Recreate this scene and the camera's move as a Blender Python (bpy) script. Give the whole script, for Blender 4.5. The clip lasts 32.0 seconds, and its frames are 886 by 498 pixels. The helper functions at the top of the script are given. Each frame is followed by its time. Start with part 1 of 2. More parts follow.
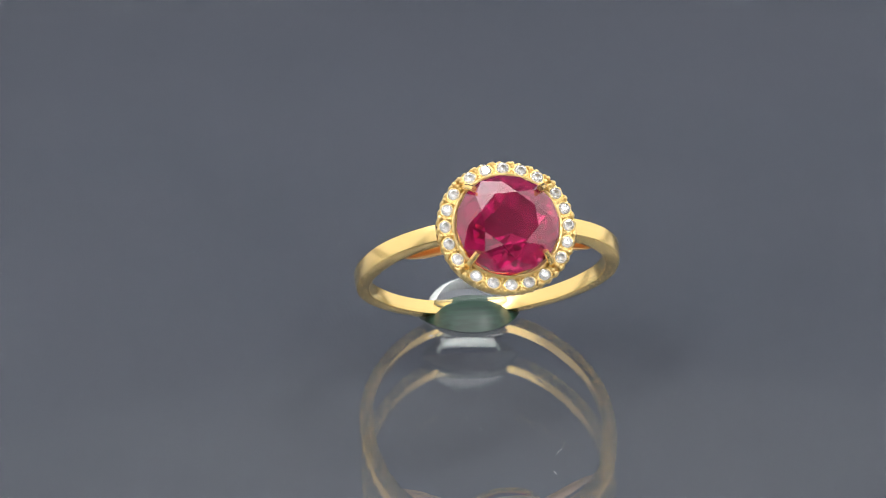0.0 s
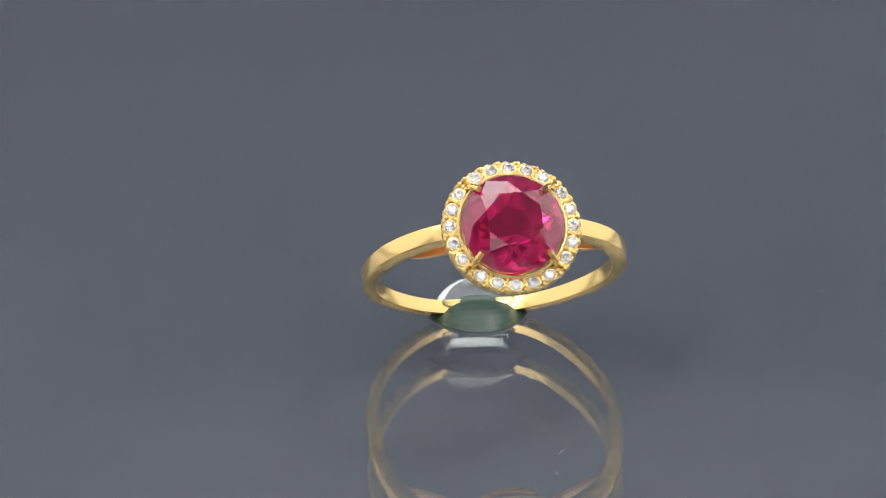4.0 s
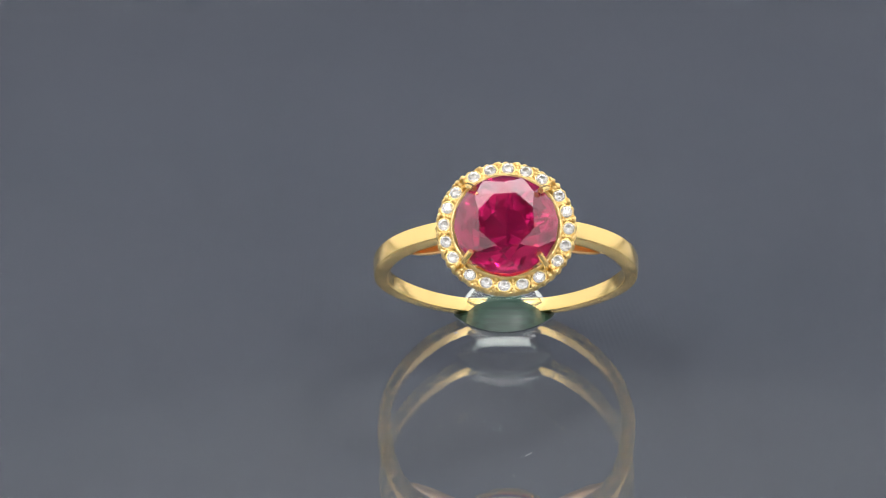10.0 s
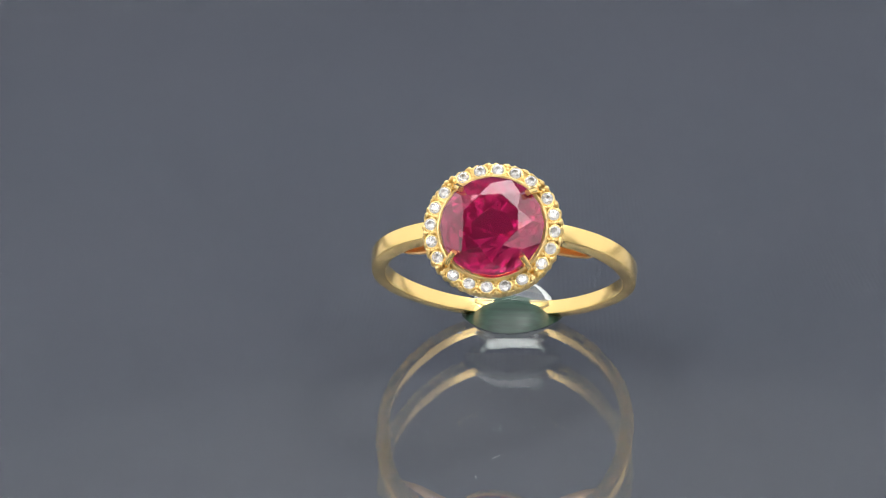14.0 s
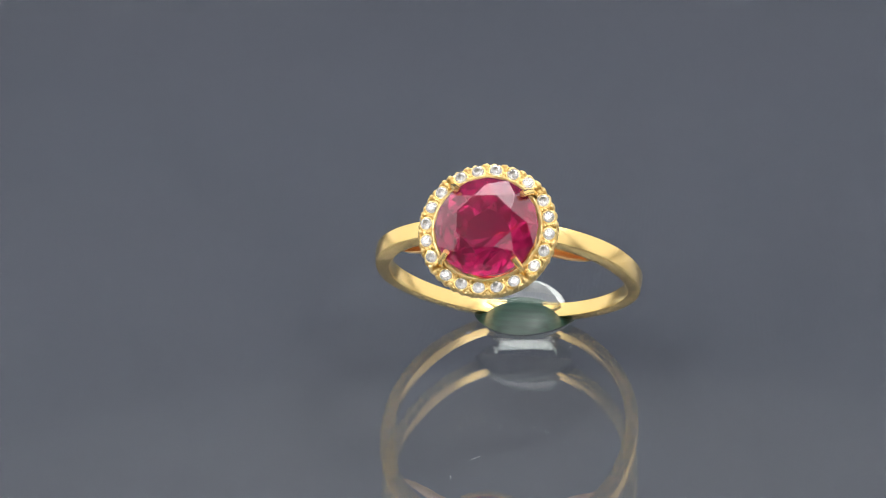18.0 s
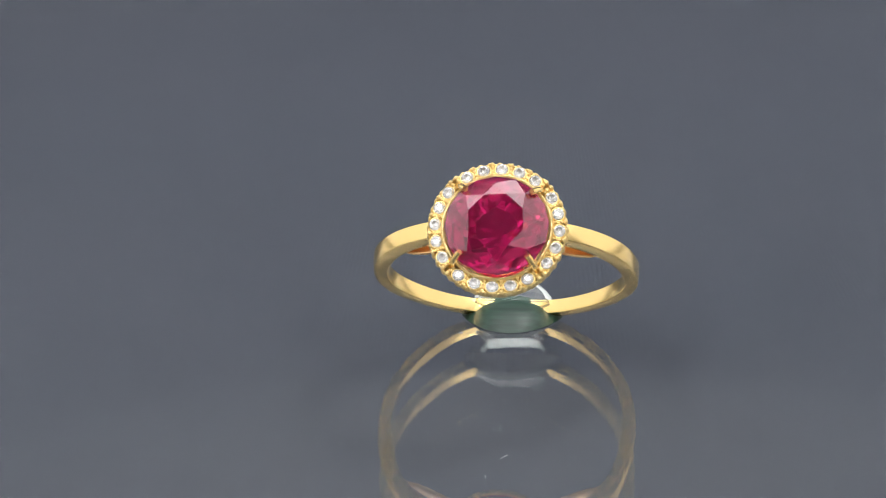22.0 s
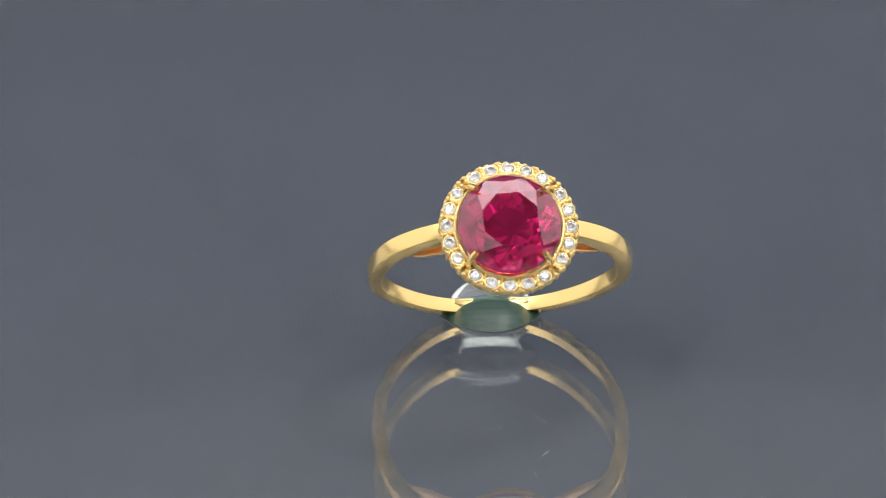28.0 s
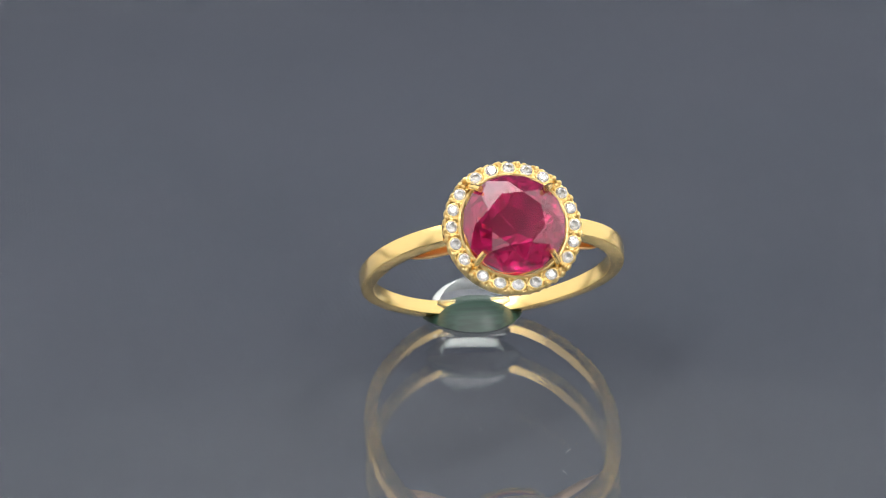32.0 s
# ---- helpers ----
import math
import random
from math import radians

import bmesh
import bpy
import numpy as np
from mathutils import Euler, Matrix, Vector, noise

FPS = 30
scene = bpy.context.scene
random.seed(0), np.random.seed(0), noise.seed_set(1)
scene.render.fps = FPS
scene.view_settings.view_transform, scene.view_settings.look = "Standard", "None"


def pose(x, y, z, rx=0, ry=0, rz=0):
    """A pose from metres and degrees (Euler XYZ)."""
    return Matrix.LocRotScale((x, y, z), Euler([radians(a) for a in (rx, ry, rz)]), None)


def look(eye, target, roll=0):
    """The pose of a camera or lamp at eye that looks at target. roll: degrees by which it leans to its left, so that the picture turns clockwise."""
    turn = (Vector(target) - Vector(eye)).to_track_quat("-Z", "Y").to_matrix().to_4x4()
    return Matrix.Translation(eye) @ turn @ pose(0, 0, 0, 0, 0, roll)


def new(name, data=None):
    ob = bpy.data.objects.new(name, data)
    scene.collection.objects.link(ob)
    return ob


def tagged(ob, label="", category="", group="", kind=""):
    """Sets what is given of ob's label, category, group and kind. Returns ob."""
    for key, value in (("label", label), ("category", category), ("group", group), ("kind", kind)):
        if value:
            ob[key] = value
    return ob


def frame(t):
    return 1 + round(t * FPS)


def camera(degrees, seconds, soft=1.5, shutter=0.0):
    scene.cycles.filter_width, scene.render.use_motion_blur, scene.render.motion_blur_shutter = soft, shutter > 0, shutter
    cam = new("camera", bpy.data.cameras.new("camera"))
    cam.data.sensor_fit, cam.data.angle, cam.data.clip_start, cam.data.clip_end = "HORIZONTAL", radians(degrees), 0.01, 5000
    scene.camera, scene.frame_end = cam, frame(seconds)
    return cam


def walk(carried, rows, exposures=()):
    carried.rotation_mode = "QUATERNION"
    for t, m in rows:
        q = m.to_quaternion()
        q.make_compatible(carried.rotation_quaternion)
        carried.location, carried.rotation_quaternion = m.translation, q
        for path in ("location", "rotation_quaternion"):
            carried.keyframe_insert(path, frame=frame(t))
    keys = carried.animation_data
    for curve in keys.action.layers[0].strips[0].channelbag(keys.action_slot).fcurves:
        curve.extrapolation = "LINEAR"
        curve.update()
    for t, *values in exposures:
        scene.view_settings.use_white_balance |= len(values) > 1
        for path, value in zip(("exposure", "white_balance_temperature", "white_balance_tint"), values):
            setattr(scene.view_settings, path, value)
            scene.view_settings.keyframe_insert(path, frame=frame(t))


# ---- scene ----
MM = 0.001
TILT = 53.97          # lean of the finger ring: its axis stands this far back from the table
CENTRE = 5.76         # height of the finger ring's centre over the glass, mm
HEAD = 10.84          # from that centre to the plane of the small stones, mm

# ---- camera: it stands still on its tripod ----
cam = camera(27.02, 32.0, soft=1.0)
EYE = Vector((0, -134.02, 48.09)) * MM
AIM = EYE + Vector((0, math.cos(radians(16.80)), -math.sin(radians(16.80)))) * 0.14
walk(cam, [(0.0, look(EYE, AIM, -0.78)), (32.0, look(EYE, AIM, -0.78))], exposures=[(0.0, 0.0), (32.0, 0.0)])

# The oscillating turntable: seconds, degrees of turn, millimetres of side shift.
SWING = (
    (0.0, 8.11, 3.26),
    (0.8, 9.22, 3.05),
    (1.6, 10.30, 2.83),
    (2.5, 9.28, 3.02),
    (3.5, 7.84, 3.51),
    (5.5, 4.85, 4.49),
    (6.5, 3.42, 4.84),
    (7.5, 1.95, 4.94),
    (9.0, -0.26, 4.82),
    (10.5, -2.44, 4.65),
    (12.0, -4.62, 4.51),
    (13.5, -6.65, 4.57),
    (14.5, -7.82, 4.61),
    (16.5, -10.73, 4.81),
    (17.6, -12.19, 4.95),
    (18.5, -11.29, 4.89),
    (19.5, -9.84, 4.64),
    (20.5, -8.31, 4.54),
    (21.5, -6.90, 4.73),
    (22.5, -5.41, 4.75),
    (24.0, -3.39, 4.68),
    (25.5, -0.94, 4.58),
    (27.5, 2.03, 4.24),
    (28.5, 3.59, 4.20),
    (30.0, 5.78, 3.68),
    (31.0, 7.31, 3.77),
    (32.0, 8.80, 3.60),
)


def swing(t, turn, shift):
    back = -1.03 - 0.063 * max(0.0, -turn - 0.5)
    return pose(shift * MM, back * MM, 0, 0, 0, turn)


# ---- world and lamps ----
world = bpy.data.worlds.new("world")
scene.world = world
world.use_nodes = True
world.node_tree.nodes["Background"].inputs[0].default_value = (0.55, 0.6, 0.68, 1)
world.node_tree.nodes["Background"].inputs[1].default_value = 0.05


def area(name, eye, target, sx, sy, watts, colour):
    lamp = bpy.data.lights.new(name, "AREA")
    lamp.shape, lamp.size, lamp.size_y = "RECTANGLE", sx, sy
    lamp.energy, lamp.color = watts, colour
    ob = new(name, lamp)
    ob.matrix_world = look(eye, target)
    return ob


# Four assumed soft panels, all out of view, as in a small photo tent: overhead, at both sides and, as added fill,
# in front.
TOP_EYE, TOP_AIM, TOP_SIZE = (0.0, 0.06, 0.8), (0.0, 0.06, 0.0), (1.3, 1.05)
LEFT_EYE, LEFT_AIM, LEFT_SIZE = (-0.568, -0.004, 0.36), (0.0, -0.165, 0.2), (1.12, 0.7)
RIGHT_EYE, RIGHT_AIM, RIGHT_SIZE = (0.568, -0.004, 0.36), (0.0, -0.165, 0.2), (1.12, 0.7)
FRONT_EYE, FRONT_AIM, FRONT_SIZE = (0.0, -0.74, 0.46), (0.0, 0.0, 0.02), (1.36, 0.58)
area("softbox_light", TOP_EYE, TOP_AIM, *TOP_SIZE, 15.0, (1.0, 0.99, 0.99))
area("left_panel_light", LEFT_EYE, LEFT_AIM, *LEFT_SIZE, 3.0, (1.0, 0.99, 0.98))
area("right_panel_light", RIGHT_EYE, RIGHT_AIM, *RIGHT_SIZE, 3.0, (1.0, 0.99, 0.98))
area("front_fill_panel_light", FRONT_EYE, FRONT_AIM, *FRONT_SIZE, 2.8, (1.0, 0.99, 0.98))
# small lamps whose points of light sparkle in the stones
SPOTS = ((0.23, -0.36, 0.5), (-0.24, -0.35, 0.5), (0.2, 0.2, 0.56), (-0.16, -0.1, 0.6))
for spot in SPOTS:
    area("spot_light", spot, (0, 0, 0.012), 0.03, 0.03, 0.7, (1.0, 0.99, 0.97))


# ---- materials ----
def material(name, base=(0.5, 0.5, 0.5), rough=0.5, metal=0.0, ior=1.45, clear=0.0):
    m = bpy.data.materials.new(name)
    m.use_nodes = True
    b = m.node_tree.nodes["Principled BSDF"]
    b.inputs["Base Color"].default_value = (*base, 1)
    b.inputs["Roughness"].default_value = rough
    b.inputs["Metallic"].default_value = metal
    b.inputs["IOR"].default_value = ior
    b.inputs["Transmission Weight"].default_value = clear
    return m, m.node_tree, b


def put(tree, kind, **values):
    n = tree.nodes.new(kind)
    for key, v in values.items():
        n.inputs[key.replace("_", " ")].default_value = v
    return n


def spread(tree, texture, stops):
    ramp = tree.nodes.new("ShaderNodeValToRGB")
    while len(ramp.color_ramp.elements) < len(stops):
        ramp.color_ramp.elements.new(0.5)
    for e, (at, c) in zip(ramp.color_ramp.elements, stops):
        e.position, e.color = at, (*c, 1)
    tree.links.new(texture.outputs[0], ramp.inputs[0])
    return ramp


def relief(tree, shader, texture, strength, depth):
    b = put(tree, "ShaderNodeBump", Strength=strength, Distance=depth)
    tree.links.new(texture.outputs[0], b.inputs["Height"])
    tree.links.new(b.outputs[0], shader.inputs["Normal"])
    return b


def noise_at(tree, scale, detail=3.0, stretch=(1, 1, 1)):
    c = tree.nodes.new("ShaderNodeTexCoord")
    mp = tree.nodes.new("ShaderNodeMapping")
    mp.inputs["Scale"].default_value = stretch
    n = put(tree, "ShaderNodeTexNoise", Scale=scale, Detail=detail)
    tree.links.new(c.outputs["Object"], mp.inputs[0])
    tree.links.new(mp.outputs[0], n.inputs["Vector"])
    return n


def gold(name, base, rough):
    m, tree, b = material(name, base, rough, 1.0)
    patches = noise_at(tree, 350, 3)
    ramp = spread(tree, patches, [(0.3, tuple(v * 0.93 for v in base)), (0.7, base)])
    tree.links.new(ramp.outputs[0], b.inputs["Base Color"])
    scuffs = noise_at(tree, 2600, 4, (0.25, 1, 1))
    tone = spread(tree, scuffs, [(0.35, (rough * 0.98,) * 3), (0.75, (rough * 1.04,) * 3)])
    tree.links.new(tone.outputs[0], b.inputs["Roughness"])
    return m


GOLD = gold("polished_gold", (0.93, 0.67, 0.275), 0.23)
GOLD_CAST = gold("cast_gold", (0.97, 0.735, 0.33), 0.3)
relief(GOLD_CAST.node_tree, GOLD_CAST.node_tree.nodes["Principled BSDF"], noise_at(GOLD_CAST.node_tree, 4200, 3), 0.8, 0.00012)
# Redder base colour puts the shank's reflection into the yellow gold struts.
GOLD_REFLECTED = gold("gold_gallery_reflection", (0.94, 0.58, 0.28), 0.3)

RUBY, tree, b = material("ruby", (0.8, 0.015, 0.13), 0.02, 0.0, 1.77, 0.84)
b.inputs["Coat Weight"].default_value = 0.4
b.inputs["Coat Roughness"].default_value = 0.12
silk = noise_at(tree, 420, 5)
ramp = spread(tree, silk, [(0.33, (0.28, 0.003, 0.055)), (0.56, (0.47, 0.007, 0.098)), (0.7, (0.74, 0.025, 0.13))])
tree.links.new(ramp.outputs[0], b.inputs["Base Color"])

DIAMOND, tree, b = material("diamond", (1.0, 0.985, 0.96), 0.0, 0, 2.4, 0.92)

GLASS, tree, b = material("plate_glass", (0.95, 0.98, 0.965), 0.01, 0, 1.62, 1.0)
GLUE, tree, b = material("clear_glue", (0.93, 0.98, 0.955), 0.1, 0, 1.47, 1.0)
relief(tree, b, noise_at(tree, 300, 2), 0.06, 0.0004)

# Dark green paints in what clear glue refracts from deep in the glass.
GLUE_FOOT, tree, b = material("glue_refraction_green", (0.012, 0.045, 0.03), 0.4, 0, 1.4)
streak = noise_at(tree, 500, 3, (0.1, 3, 9))
ramp = spread(tree, streak, [(0.35, (0.004, 0.017, 0.011)), (0.65, (0.011, 0.036, 0.024))])
tree.links.new(ramp.outputs[0], b.inputs["Base Color"])
relief(tree, b, streak, 0.15, 0.0001)

# Pale buff stands in for light seen through clear glue from below.
GLUE_LIGHT_PAD, tree, b = material("pale_glue_light", (0.2, 0.17, 0.13), 0.4)
ramp = spread(tree, noise_at(tree, 400, 3), [(0.35, (0.17, 0.145, 0.115)), (0.65, (0.22, 0.19, 0.155))])
tree.links.new(ramp.outputs[0], b.inputs["Base Color"])

LINT, tree, b = material("lint", (0.38, 0.38, 0.375), 0.7)

CLOTH, tree, b = material("ribbed_cloth", (0.1, 0.11, 0.13), 0.9)
coord = tree.nodes.new("ShaderNodeTexCoord")
mp = tree.nodes.new("ShaderNodeMapping")
mp.inputs["Rotation"].default_value = (0, 0, radians(-4))
tree.links.new(coord.outputs["Object"], mp.inputs[0])
rib = put(tree, "ShaderNodeTexWave", Scale=750.0, Distortion=0.6, Detail=2.0)
rib.inputs["Detail Scale"].default_value = 1.5
rib.bands_direction = "X"
tree.links.new(mp.outputs[0], rib.inputs["Vector"])
cloud = noise_at(tree, 22, 4)
ribs = spread(tree, rib, [(0.0, (0.95, 0.95, 0.95)), (1.0, (1.05, 1.05, 1.05))])
tone = spread(tree, cloud, [(0.3, (0.0118, 0.0145, 0.0225)), (0.7, (0.0162, 0.018, 0.0265))])
mix = tree.nodes.new("ShaderNodeMix")
mix.data_type, mix.blend_type = "RGBA", "MULTIPLY"
mix.inputs["Factor"].default_value = 1.0
tree.links.new(tone.outputs[0], mix.inputs[6])
tree.links.new(ribs.outputs[0], mix.inputs[7])
tree.links.new(mix.outputs[2], b.inputs["Base Color"])
relief(tree, b, rib, 0.08, 0.0001)


def matt(name, low, high, scale, rough=0.85):
    m, tree, b = material(name, high, rough)
    n = noise_at(tree, scale, 5)
    ramp = spread(tree, n, [(0.3, low), (0.7, high)])
    tree.links.new(ramp.outputs[0], b.inputs["Base Color"])
    relief(tree, b, noise_at(tree, scale * 30, 3), 0.1, 0.001)
    return m


PAPER = matt("backdrop_paper", (0.054, 0.062, 0.089), (0.059, 0.067, 0.095), 3)
WALL = matt("wall_paint", (0.68, 0.68, 0.68), (0.74, 0.74, 0.73), 2)
WOOD = matt("table_wood", (0.1, 0.07, 0.05), (0.16, 0.11, 0.075), 12, 0.5)
BLACK = matt("black_plastic", (0.02, 0.02, 0.022), (0.03, 0.03, 0.032), 40, 0.4)


# ---- mesh helpers (millimetres in, metres out) ----
def part(name, bm, mat, parent=None, label="", smooth=True, unit=MM):
    bmesh.ops.recalc_face_normals(bm, faces=bm.faces)
    if unit != 1:
        bmesh.ops.scale(bm, vec=(unit,) * 3, verts=bm.verts)
    me = bpy.data.meshes.new(name)
    bm.to_mesh(me)
    bm.free()
    me.materials.append(mat)
    for p in me.polygons:
        p.use_smooth = smooth
    ob = new(name, me)
    ob.parent = parent
    return tagged(ob, label)


def sharpen(ob, degrees=35):
    me = ob.data
    b2 = bmesh.new()
    b2.from_mesh(me)
    for e in b2.edges:
        if len(e.link_faces) == 2 and e.calc_face_angle() > radians(degrees):
            e.smooth = False
    b2.to_mesh(me)
    b2.free()
    return ob


def revolve(profile, steps=96, closed=True):
    """A ring of quads round z from (radius, height) points."""
    bm = bmesh.new()
    rings = []
    for i in range(steps):
        a = 2 * math.pi * i / steps
        rings.append([bm.verts.new((r * math.cos(a), r * math.sin(a), z)) for r, z in profile])
    n = len(profile)
    for i in range(steps):
        p, q = rings[i], rings[(i + 1) % steps]
        for k in range(n if closed else n - 1):
            bm.faces.new((p[k], q[k], q[(k + 1) % n], p[(k + 1) % n]))
    return bm


def sweep(path, sections, caps=True):
    """A tube through frames: path gives (centre, side axis, up axis), sections the outline at each."""
    bm = bmesh.new()
    rings = []
    for (c, s, u), outline in zip(path, sections):
        rings.append([bm.verts.new(Vector(c) + Vector(s) * x + Vector(u) * y) for x, y in outline])
    for p, q in zip(rings, rings[1:]):
        for k in range(len(p)):
            bm.faces.new((p[k - 1], p[k], q[k], q[k - 1]))
    if caps:
        bm.faces.new(rings[0])
        bm.faces.new(rings[-1][::-1])
    return bm


def rounded(w, t, r, crown=0.0, steps=4):
    """Outline of a bar w by t with rounded corners; crown domes the +t face."""
    pts = []
    for cx, cy, a0 in ((w / 2 - r, t / 2 - r, 0), (-w / 2 + r, t / 2 - r, 90), (-w / 2 + r, -t / 2 + r, 180), (w / 2 - r, -t / 2 + r, 270)):
        for k in range(steps + 1):
            a = radians(a0 + 90 * k / steps)
            pts.append((cx + r * math.cos(a), cy + r * math.sin(a)))
    if crown:
        pts.insert(steps + 1, (w * 0.2, t / 2 + crown * 0.8))
        pts.insert(steps + 2, (0, t / 2 + crown))
        pts.insert(steps + 3, (-w * 0.2, t / 2 + crown * 0.8))
    return pts


def block(sx, sy, sz, bevel=0.0, at=(0, 0, 0), segments=2):
    bm = bmesh.new()
    bmesh.ops.create_cube(bm, size=1)
    bmesh.ops.scale(bm, vec=(sx, sy, sz), verts=bm.verts)
    if bevel:
        bmesh.ops.bevel(bm, geom=bm.edges[:], offset=bevel, segments=segments, affect="EDGES", profile=0.5)
    bmesh.ops.translate(bm, vec=at, verts=bm.verts)
    return bm


def brilliant(radius, table=0.55, crown=0.3, depth=0.86, girdle=0.035, lower=0.24, tiers=(), worn=0.0):
    """A round brilliant: table, stars, kites, upper halves, girdle and pavilion; girdle at z 0."""
    bm = bmesh.new()

    def ring(count, offset, r, z):
        return [bm.verts.new((radius * r * math.cos(2 * math.pi * (k + offset) / count),
                              radius * r * math.sin(2 * math.pi * (k + offset) / count), radius * z)) for k in range(count)]

    mid = 0.8
    mz = crown * (1 - mid * math.cos(math.pi / 8)) / (1 - table)
    lz = -depth * (1 - lower * math.cos(math.pi / 8))
    t = ring(8, 0, table, crown)
    m = ring(8, 0.5, mid, mz)
    g = ring(16, 0, 1, 0)
    h = ring(16, 0, 1, -girdle)
    low = ring(8, 0.5, lower, lz - girdle) if not tiers else []
    tip = bm.verts.new((0, 0, -radius * (depth + girdle)))
    bm.faces.new(t)
    for k in range(8):
        n = (k + 1) % 8
        bm.faces.new((t[k], m[k], t[n]))
        bm.faces.new((t[k], m[k - 1], g[2 * k], m[k]))
        bm.faces.new((m[k], g[2 * k], g[2 * k + 1]))
        bm.faces.new((m[k], g[2 * k + 1], g[2 * n]))
        if not tiers:
            bm.faces.new((tip, low[k], h[2 * k], low[k - 1]))
            bm.faces.new((low[k], h[2 * k + 1], h[2 * k]))
            bm.faces.new((low[k], h[2 * n], h[2 * k + 1]))
    last, rng = h, random.Random(21)
    for i, (r, z) in enumerate(tiers):
        turned = ring(16, 0.5 * ((i + 1) % 2), r, z - girdle)
        for k in range(16):
            n = (k + 1) % 16
            if i % 2 == 0:
                bm.faces.new((last[k], turned[k], last[n]))
                bm.faces.new((turned[k - 1], turned[k], last[k]))
            else:
                bm.faces.new((last[k - 1], turned[k], last[k]))
                bm.faces.new((turned[k], turned[n], last[k]))
        last = turned
        # an old hand-cut pavilion: no two facets quite alike
        for v in turned:
            v.co += Vector((rng.uniform(-1, 1), rng.uniform(-1, 1), rng.uniform(-0.7, 0.7))) * worn * radius
    if tiers:
        tip.co += Vector((0.05, -0.13, 0.02)) * radius
        for k in range(16):
            bm.faces.new((last[k - 1], tip, last[k]))
    for k in range(16):
        bm.faces.new((g[k - 1], g[k], h[k], h[k - 1]))
    return bm


def ball(radius, at=(0, 0, 0), u=10, v=7):
    bm = bmesh.new()
    bmesh.ops.create_uvsphere(bm, u_segments=u, v_segments=v, radius=radius)
    bmesh.ops.translate(bm, vec=at, verts=bm.verts)
    return bm


# ---- the room round the turntable ----
def build_room():
    # Unseen enclosing walls and ceiling, white so that they bounce fill light.
    for name, size, at in (("wall_back", (2600, 40, 1900), (0, 1320, 850)), ("wall_front", (2600, 40, 1900), (0, -1320, 850)),
                           ("wall_left", (40, 2600, 1900), (-1320, 0, 850)), ("wall_right", (40, 2600, 1900), (1320, 0, 850)),
                           ("ceiling", (2680, 2680, 40), (0, 0, 1820))):
        ob = part(name, block(*size, at=at), WALL, smooth=False)
        tagged(ob, "plain unseen room surface, painted white to bounce light", "wall" if name != "ceiling" else "ceiling", kind="structure")
    ob = part("floor", block(2680, 2680, 40, at=(0, 0, -120)), WOOD, smooth=False)
    tagged(ob, "dark wooden table top under the turntable", "floor", kind="structure")

    # paper sweep behind the turntable
    bm = bmesh.new()
    line = [(480, -99)] + [(520 + 100 * math.sin(a), -99 + 100 * (1 - math.cos(a))) for a in [radians(9 * k) for k in range(11)]] + [(620, 1 + 45 * k) for k in range(1, 21)]
    rows = [[bm.verts.new((x, y, z)) for y, z in line] for x in (-900, -300, 300, 900)]
    for p, q in zip(rows, rows[1:]):
        for k in range(len(line) - 1):
            bm.faces.new((p[k], q[k], q[k + 1], p[k + 1]))
    bm.normal_update()
    bmesh.ops.solidify(bm, geom=bm.faces[:], thickness=1.0)
    tagged(part("backdrop", bm, PAPER), "plain blue-grey paper backdrop curving up behind the turntable", "backdrop", kind="structure")


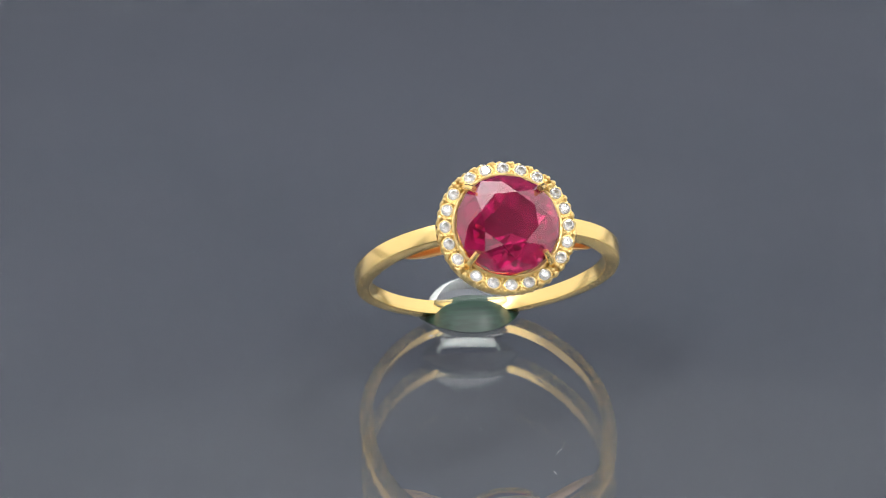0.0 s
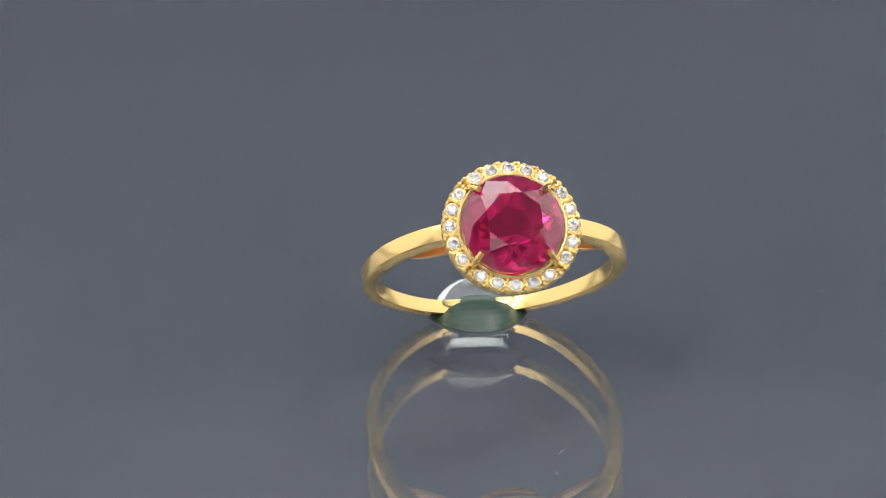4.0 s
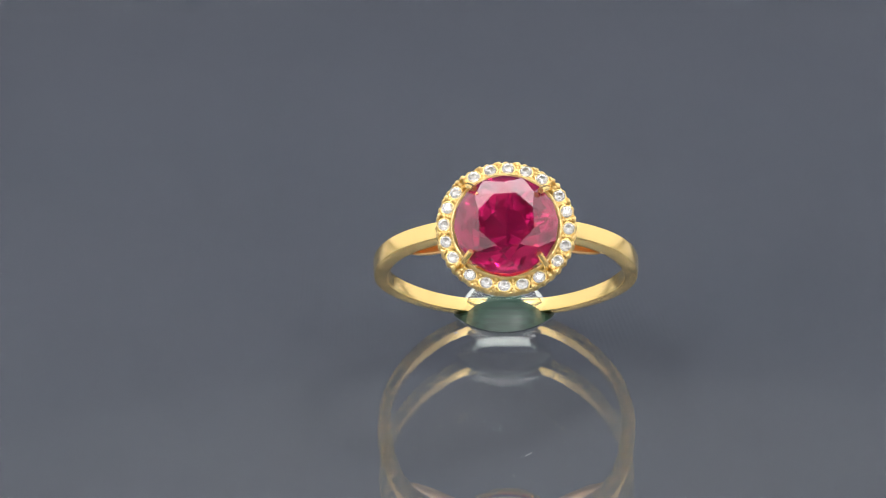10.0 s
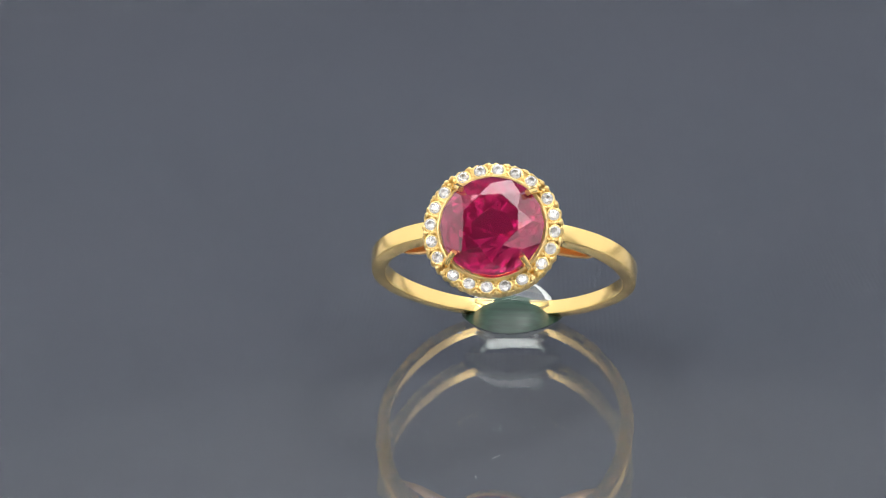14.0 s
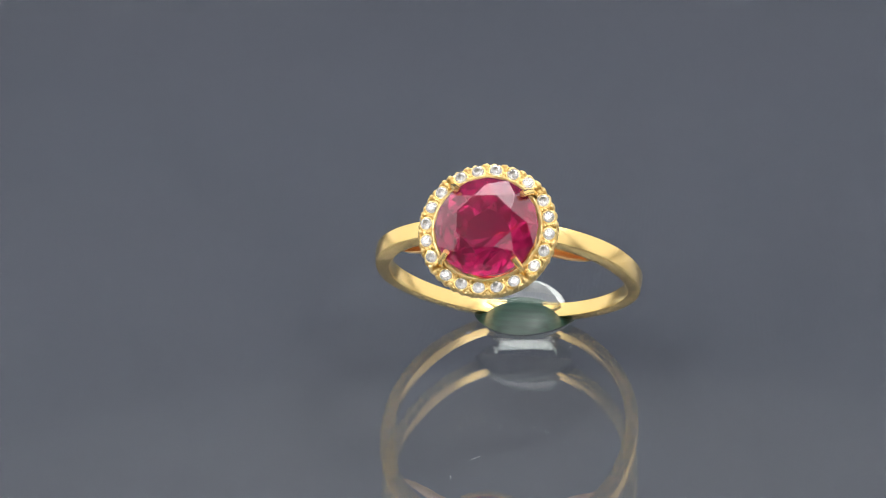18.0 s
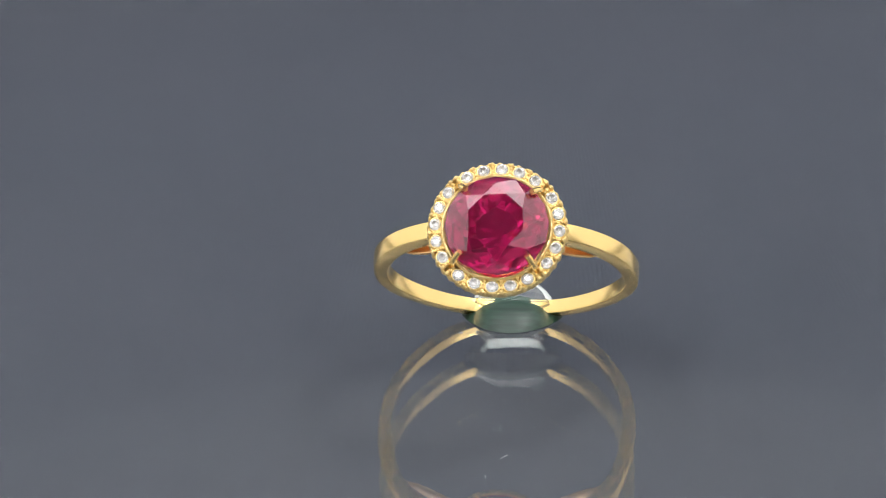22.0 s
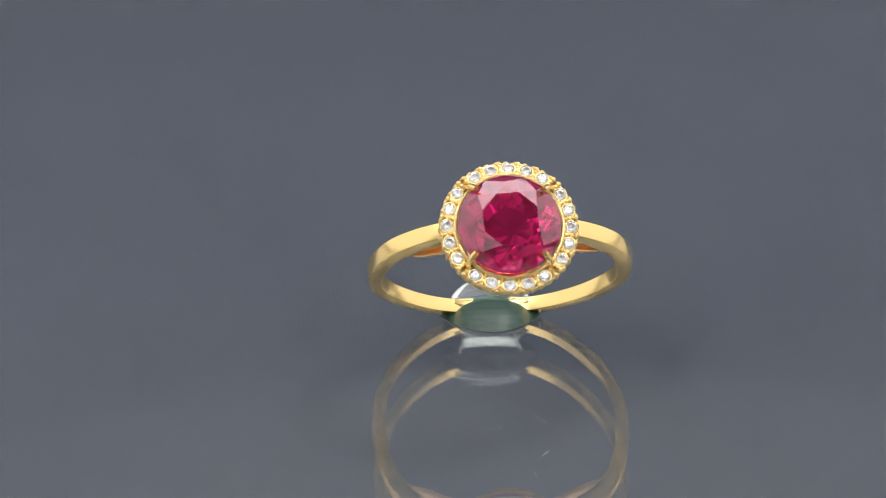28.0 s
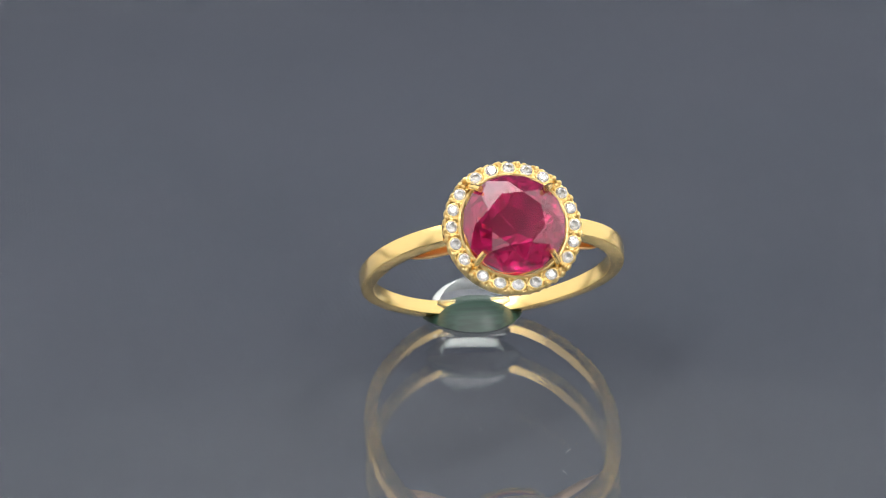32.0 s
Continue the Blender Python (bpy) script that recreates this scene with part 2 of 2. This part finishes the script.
# ---- turntable, cloth and glass ----
def build_turntable():
    table = new("turntable")
    tagged(table, "black oscillating turntable that carries the cloth and the glass", "turntable")
    part("top_disc", revolve([(0.01, -8), (245, -8), (247, -9), (247, -15), (245, -16), (0.01, -16)], 128), BLACK, table)
    foot = part("foot", revolve([(0.01, -16.2), (70, -16.2), (90, -60), (120, -94), (122, -99), (0.01, -99)], 96), BLACK, table)
    cloth = part("cloth", revolve([(0.01, -6.7), (240, -6.7), (241, -7.2), (240, -7.9), (0.01, -7.9)], 128), CLOTH)
    tagged(cloth, "dark blue-grey finely ribbed cloth lying under the glass", "cloth")
    plate = part("glass_plate", revolve([(0, 0), (241, 0), (242.2, -1), (242.2, -5.55), (241, -6.55), (0, -6.55)], 160, False), GLASS)
    bm2 = bmesh.new()
    bm2.from_mesh(plate.data)
    bmesh.ops.remove_doubles(bm2, verts=bm2.verts, dist=1e-7)
    bmesh.ops.recalc_face_normals(bm2, faces=bm2.faces)
    bm2.to_mesh(plate.data)
    bm2.free()
    sharpen(plate, 30)
    plate.visible_shadow = False
    tagged(plate, "thick clear glass plate mirroring the finger ring, lightly dusted", "glass plate")

    def fibre(x, y, turn, length, bend, thick):
        path, outs = [], []
        for k in range(7):
            s = (k / 6 - 0.5) * length
            c = Vector((s, bend * (0.25 - (k / 6 - 0.5) ** 2) * 4 * length, thick))
            path.append((c, (0, 1, 0), (0, 0, 1)))
            outs.append([(thick * math.cos(a), thick * math.sin(a)) for a in (0, 1.05, 2.09, 3.14, 4.19, 5.24)])
        ob = part("lint_fibre", sweep(path, outs), LINT, plate)
        ob.matrix_basis = pose(x * MM, y * MM, 0.00001, 0, 0, turn)

    fibre(1.33, -20.75, 55, 0.8, 0.05, 0.009)
    fibre(0.33, -24.1, 100, 0.55, -0.06, 0.008)
    rng = random.Random(4)
    fibre(-3.84, 3.42, 20, 0.3, 0.1, 0.03)
    fibre(4.5, 1.58, 80, 0.2, 0.1, 0.025)
    speck = None
    for k in range(9):
        x, y = rng.uniform(-22, 22), rng.uniform(-24, 30)
        if speck is None:
            speck = part("dust_speck", ball(0.018, u=6, v=4), LINT, plate)
            ob = speck
        else:
            ob = new("dust_speck", speck.data)
            ob.parent = plate
        ob.matrix_basis = pose(x * MM, y * MM, 0.00003)
    return table, cloth, plate


# ---- the drop of glue that holds the finger ring ----
def sliced(bm, point, way):
    """Cuts away what lies beyond a plane, and closes the cut."""
    cut = bmesh.ops.bisect_plane(bm, geom=bm.verts[:] + bm.edges[:] + bm.faces[:], plane_co=point, plane_no=way, clear_outer=True)
    bmesh.ops.contextual_create(bm, geom=[e for e in cut["geom_cut"] if isinstance(e, bmesh.types.BMEdge)])


def cap(radius, height, steps=96, rows=20, front=None, back=None):
    """A closed cap on z 0, cut upright at the y of its front or back."""
    bulge = (radius ** 2 + height ** 2) / (2 * height)
    lean = math.asin(min(1.0, radius / bulge))
    if height > radius:
        lean = math.pi - lean
    bm = bmesh.new()
    top = bm.verts.new((0, 0, height))
    last = None
    for k in range(1, rows + 1):
        a = lean * k / rows
        ring = []
        for j in range(steps):
            turn = 2 * math.pi * j / steps
            ring.append(bm.verts.new((bulge * math.sin(a) * math.cos(turn), bulge * math.sin(a) * math.sin(turn), height - bulge * (1 - math.cos(a)))))
        for j in range(steps):
            if last is None:
                bm.faces.new((top, ring[j - 1], ring[j]))
            else:
                bm.faces.new((last[j - 1], ring[j - 1], ring[j], last[j]))
        last = ring
    bm.faces.new(last[::-1])
    for at, way in ((front, -1), (back, 1)):
        if at is not None:
            sliced(bm, (0, at, 0), (0, way, 0))
    return bm


def pointed(bm):
    """Draws a round foot out into two points at its sides."""
    for v in bm.verts:
        thin = max(0.0, 1 - (v.co.x / 4.28) ** 2)
        v.co.y *= thin ** 0.33
        v.co.z *= thin ** 0.12


def build_drop():
    drop = new("glue_drop")
    tagged(drop, "clear glue drop holding the finger ring, its foot painted green for refraction", "adhesive")

    # clear bulge standing up behind the shank
    bm = cap(3.75, 2.9, front=-1.05)
    sliced(bm, (0, -1.25, 1.3), (0, -math.cos(radians(46)), math.sin(radians(46))))
    bmesh.ops.translate(bm, vec=(0, 0.5, 0.03), verts=bm.verts)
    bulge = sharpen(part("bulge", bm, GLUE, drop, "clear domed glue"), 40)
    bulge.visible_shadow = False

    # low foot that has run out over the glass in front of the shank, its refraction painted green
    bm = cap(4.28, 1.38, back=0.55)
    pointed(bm)
    bmesh.ops.scale(bm, vec=(0.95, 1, 1), verts=bm.verts)
    bmesh.ops.translate(bm, vec=(0, 0, 0.06), verts=bm.verts)
    sharpen(part("foot", bm, GLUE_FOOT, drop, "glossy glue foot, its refraction painted dark green"), 50)
    # added disc under the foot that carries this pale light
    bm = cap(4.05, 0.04, rows=3)
    bmesh.ops.translate(bm, vec=(0, 0, 0.01), verts=bm.verts)
    pointed(bm)
    bmesh.ops.scale(bm, vec=(0.93, 0.95, 1), verts=bm.verts)
    sliced(bm, (0, 0.5, 0), (0, 1, 0))
    sharpen(part("pale_light_disc", bm, GLUE_LIGHT_PAD, drop, "added disc painted buff for light seen in the glue from below"), 40)
    return drop


# ---- the finger ring: x across, y along its axis, z towards the red stone ----
def build_ring():
    ring = new("finger_ring")
    tagged(ring, "yellow gold halo ring with round red stone and clear small stones", "ring")

    # shank
    path, outs = [], []
    steps = 120
    for k in range(steps + 1):
        a = 27 + (360 - 54) * k / steps
        near = max(0.0, 1 - min(a - 27, 333 - a) / 75)
        near = near * near * (3 - 2 * near)
        rise = min(1.0, max(0.0, (abs(a - 180) - 20) / 75))
        rise = rise * rise * (3 - 2 * rise)
        w, t = 1.2 + 0.19 * rise - 0.1 * near, 0.95 + 0.36 * near
        off = min(a, 360 - a)
        # the shoulders swell a little and lean forward; the flanks are filed flatter
        swell = 0.41 * math.exp(-((off - 50) / 22) ** 2) - 0.07 * math.exp(-((off - 90) / 25) ** 2) - 0.2 * math.exp(-((off - 130) / 25) ** 2)
        r = 10 - t / 2 + 0.45 * near * near + swell
        lean = 0.42 - 0.315 * math.exp(-((off - 60) / 30) ** 2)
        s, c = math.sin(radians(a)), math.cos(radians(a))
        path.append(((r * s, lean, r * c), (0.066 * rise * s, 1, 0.066 * rise * c), (s, 0, c)))
        outs.append(rounded(w, t, 0.11, 0.03))
    bm = sweep(path, outs)
    bmesh.ops.rotate(bm, cent=(0, 0, 0), matrix=Matrix.Rotation(radians(-0.04), 3, "Z"), verts=bm.verts)
    bmesh.ops.rotate(bm, cent=(0, 0, 0), matrix=Matrix.Rotation(radians(-0.15), 3, "Y"), verts=bm.verts)
    # the foot is worn flat where it stands on the glass
    up = Vector((0, math.sin(radians(TILT)), math.cos(radians(TILT))))
    for v in bm.verts:
        low = 0.05 - (CENTRE + v.co.dot(up))
        if low > 0:
            v.co += up * low
    shank = part("shank", bm, GOLD, ring)
    sharpen(shank, 60)

    # gallery struts below the head
    for side in (1, -1):
        pts = [(7.45, 5.75), (7.0, 6.0), (6.4, 6.3), (5.4, 6.8), (4.2, 7.4), (2.9, 8.0)]
        fine = (0.12, 0.4, 0.75, 1, 1, 1)
        path, outs = [], []
        for k, (x, z) in enumerate(pts):
            x0, z0 = pts[max(k - 1, 0)]
            x1, z1 = pts[min(k + 1, 5)]
            d = Vector((x1 - x0, 0, z1 - z0)).normalized()
            path.append(((x * side, 0, z), (0, 1, 0), (-d.z * side * -1, 0, -d.x * -1)))
            outs.append(rounded(1.25 * fine[k], 0.5 * fine[k], 0.12 * fine[k]))
        sharpen(part("gallery_strut", sweep(path, outs), GOLD_REFLECTED, ring), 50)

    # head: channel that carries the small stones
    h = HEAD
    prof = [(4.45, -1.35), (4.74, -1.15), (4.86, -0.5), (4.88, -0.12), (4.84, -0.04), (4.78, -0.04), (4.74, -0.1), (4.73, -0.3), (3.99, -0.3),
            (3.97, 0.1), (3.92, 0.36), (3.84, 0.42), (3.74, 0.38), (3.62, -0.2), (3.3, -1.35)]
    halo = sharpen(part("halo_channel", revolve([(r, z + h) for r, z in prof], 128), GOLD_CAST, ring), 50)
    part("basket_rail", revolve([(2.75 + 0.28 * math.cos(a), h - 2.75 + 0.28 * math.sin(a)) for a in [radians(45 * k) for k in range(8)]], 64), GOLD, ring)

    # red stone
    bm = brilliant(3.66, 0.56, 0.3, 0.8, tiers=((0.72, -0.36), (0.42, -0.66)), worn=0.045)
    ruby = part("red_stone", bm, RUBY, ring, "round faceted deep pinkish red stone", smooth=False)
    ruby.matrix_basis = pose(0, 0, (h + 0.62) * MM, 0, 0, 26)

    # prongs
    prong = None
    for k in range(4):
        if prong is None:
            pts = [(2.85, -2.7), (3.55, -1.5), (4.1, -0.5), (4.16, 0.15), (3.98, 0.6), (3.68, 0.98), (3.3, 1.32)]
            path, outs = [], []
            for i, (x, z) in enumerate(pts):
                x0, z0 = pts[max(i - 1, 0)]
                x1, z1 = pts[min(i + 1, len(pts) - 1)]
                d = Vector((x1 - x0, 0, z1 - z0)).normalized()
                path.append(((x, 0, z), (0, 1, 0), (d.z, 0, -d.x)))
                q = 0.235 if i > 2 else 0.26
                outs.append([(q * math.cos(radians(30 * j)), q * math.sin(radians(30 * j))) for j in range(12)])
            prong = sharpen(part("prong", sweep(path, outs), GOLD, ring), 50)
            ob = prong
        else:
            ob = new("prong", prong.data)
            ob.parent = ring
        ob.matrix_basis = pose(0, 0, h * MM, 0, 0, 42.8 + 90 * k)

    # small stones in four groups of five, beads between them
    rng = random.Random(8)
    stone = bead = grain = None
    angles = [-92.19 + 90 * g + 16.76 * (k - 2) for g in range(4) for k in range(5)]
    for a in angles:
        if stone is None:
            stone = part("small_stone", brilliant(0.45, 0.54, 0.34, 0.8), DIAMOND, ring, "tiny clear brilliant-cut stone", smooth=False)
            ob = stone
        else:
            ob = new("small_stone", stone.data)
            ob.parent = ring
            tagged(ob, "tiny clear brilliant-cut stone")
        s, c = math.sin(radians(a)), math.cos(radians(a))
        ob.matrix_basis = pose(4.36 * c * MM, 4.36 * s * MM, (h + 0.13) * MM, rng.uniform(-5, 5), rng.uniform(-5, 5), rng.uniform(0, 45))
    seat = None
    for a in angles:
        if seat is None:
            seat = part("stone_seat", revolve([(0.41, -0.3), (0.42, 0.02), (0.44, 0.1), (0.5, 0.13), (0.58, 0.08), (0.64, -0.04), (0.65, -0.3)], 28), GOLD_CAST, ring)
            ob = seat
        else:
            ob = new("stone_seat", seat.data)
            ob.parent = ring
        ob.matrix_basis = pose(4.36 * math.cos(radians(a)) * MM, 4.36 * math.sin(radians(a)) * MM, h * MM, 0, 0, a) @ Matrix.Diagonal((0.82, 1, 1, 1))
    for g in range(4):
        for k in range(6):
            a = -92.19 + 90 * g + 16.76 * (k - 2.5)
            for r, size in ((4.76, 0.17), (4.52, 0.13), (4.22, 0.12), (4.0, 0.15)) if k not in (0, 5) else ((4.77, 0.19), (4.48, 0.17), (4.2, 0.15)):
                if bead is None:
                    bead = part("bead", ball(1.0), GOLD_CAST, ring)
                    ob = bead
                else:
                    ob = new("bead", bead.data)
                    ob.parent = ring
                ob.matrix_basis = pose(r * math.cos(radians(a)) * MM, r * math.sin(radians(a)) * MM, (h + 0.1) * MM) @ Matrix.Diagonal((size, size, size * 1.2, 1))
            if 0 < k < 5:
                if grain is None:
                    grain = part("septum", block(0.7, 0.14, 0.4, 0.05), GOLD_CAST, ring)
                    ob = grain
                else:
                    ob = new("septum", grain.data)
                    ob.parent = ring
                ob.matrix_basis = pose(4.39 * math.cos(radians(a)) * MM, 4.39 * math.sin(radians(a)) * MM, (h - 0.07) * MM, 0, 0, a)
    # scalloped gallery round the head's side
    scallop = None
    for k in range(44):
        a = 360 / 44 * k
        if scallop is None:
            scallop = part("scallop", ball(1.0, u=8, v=6), GOLD_CAST, ring)
            ob = scallop
        else:
            ob = new("scallop", scallop.data)
            ob.parent = ring
        ob.matrix_basis = pose(4.82 * math.cos(radians(a)) * MM, 4.82 * math.sin(radians(a)) * MM, (h - 0.3) * MM, 0, 0, a) @ Matrix.Diagonal((0.17, 0.25, 0.48, 1))
    return ring


# ---- lamp housings, all out of view ----
def build_lamp(name, eye, target, sx, sy, label):
    lamp = new(name)
    tagged(lamp, label, "lamp", "panel lamps round the turntable")
    m = look(eye, target)
    rim = 40 if sx > 0.1 else 10
    part("housing", block(sx * 1000 + rim, sy * 1000 + rim, 30, 4, at=(0, 0, 22)), BLACK, lamp).matrix_basis = m
    # a pole from the housing's back up to the ceiling
    hub = m @ Vector((0, 0, 0.03))
    length = 1.8 - hub.z
    part("pole", block(rim * 0.5, rim * 0.5, length * 1000, 2, at=(0, 0, length * 500)), BLACK, lamp).matrix_basis = Matrix.Translation(hub)


build_room()
TURNTABLE, SHEET, PLATE = build_turntable()
DROP = build_drop()
RING = build_ring()
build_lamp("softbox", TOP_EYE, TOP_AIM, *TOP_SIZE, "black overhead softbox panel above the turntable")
build_lamp("front_fill_panel", FRONT_EYE, FRONT_AIM, *FRONT_SIZE, "black panel lamp above and before the turntable")
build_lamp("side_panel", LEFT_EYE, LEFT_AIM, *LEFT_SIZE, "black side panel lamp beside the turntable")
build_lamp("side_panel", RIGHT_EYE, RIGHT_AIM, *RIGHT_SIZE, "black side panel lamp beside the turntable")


for spot in SPOTS:
    build_lamp("led_spot", spot, (0, 0, 0.012), 0.03, 0.03, "small black spot lamp hanging over the turntable")


def motions():
    drop_place = pose(-0.1 * MM, 7.75 * MM, 0)
    ring_place = pose(0, 0, CENTRE * MM, TILT)
    walk(TURNTABLE, [(t, swing(t, a, s)) for t, a, s in SWING])
    walk(SHEET, [(t, swing(t, a, s)) for t, a, s in SWING])
    walk(PLATE, [(t, swing(t, a, s)) for t, a, s in SWING])
    walk(DROP, [(t, swing(t, a, s) @ drop_place) for t, a, s in SWING])
    walk(RING, [(t, swing(t, a, s) @ ring_place) for t, a, s in SWING])


motions()
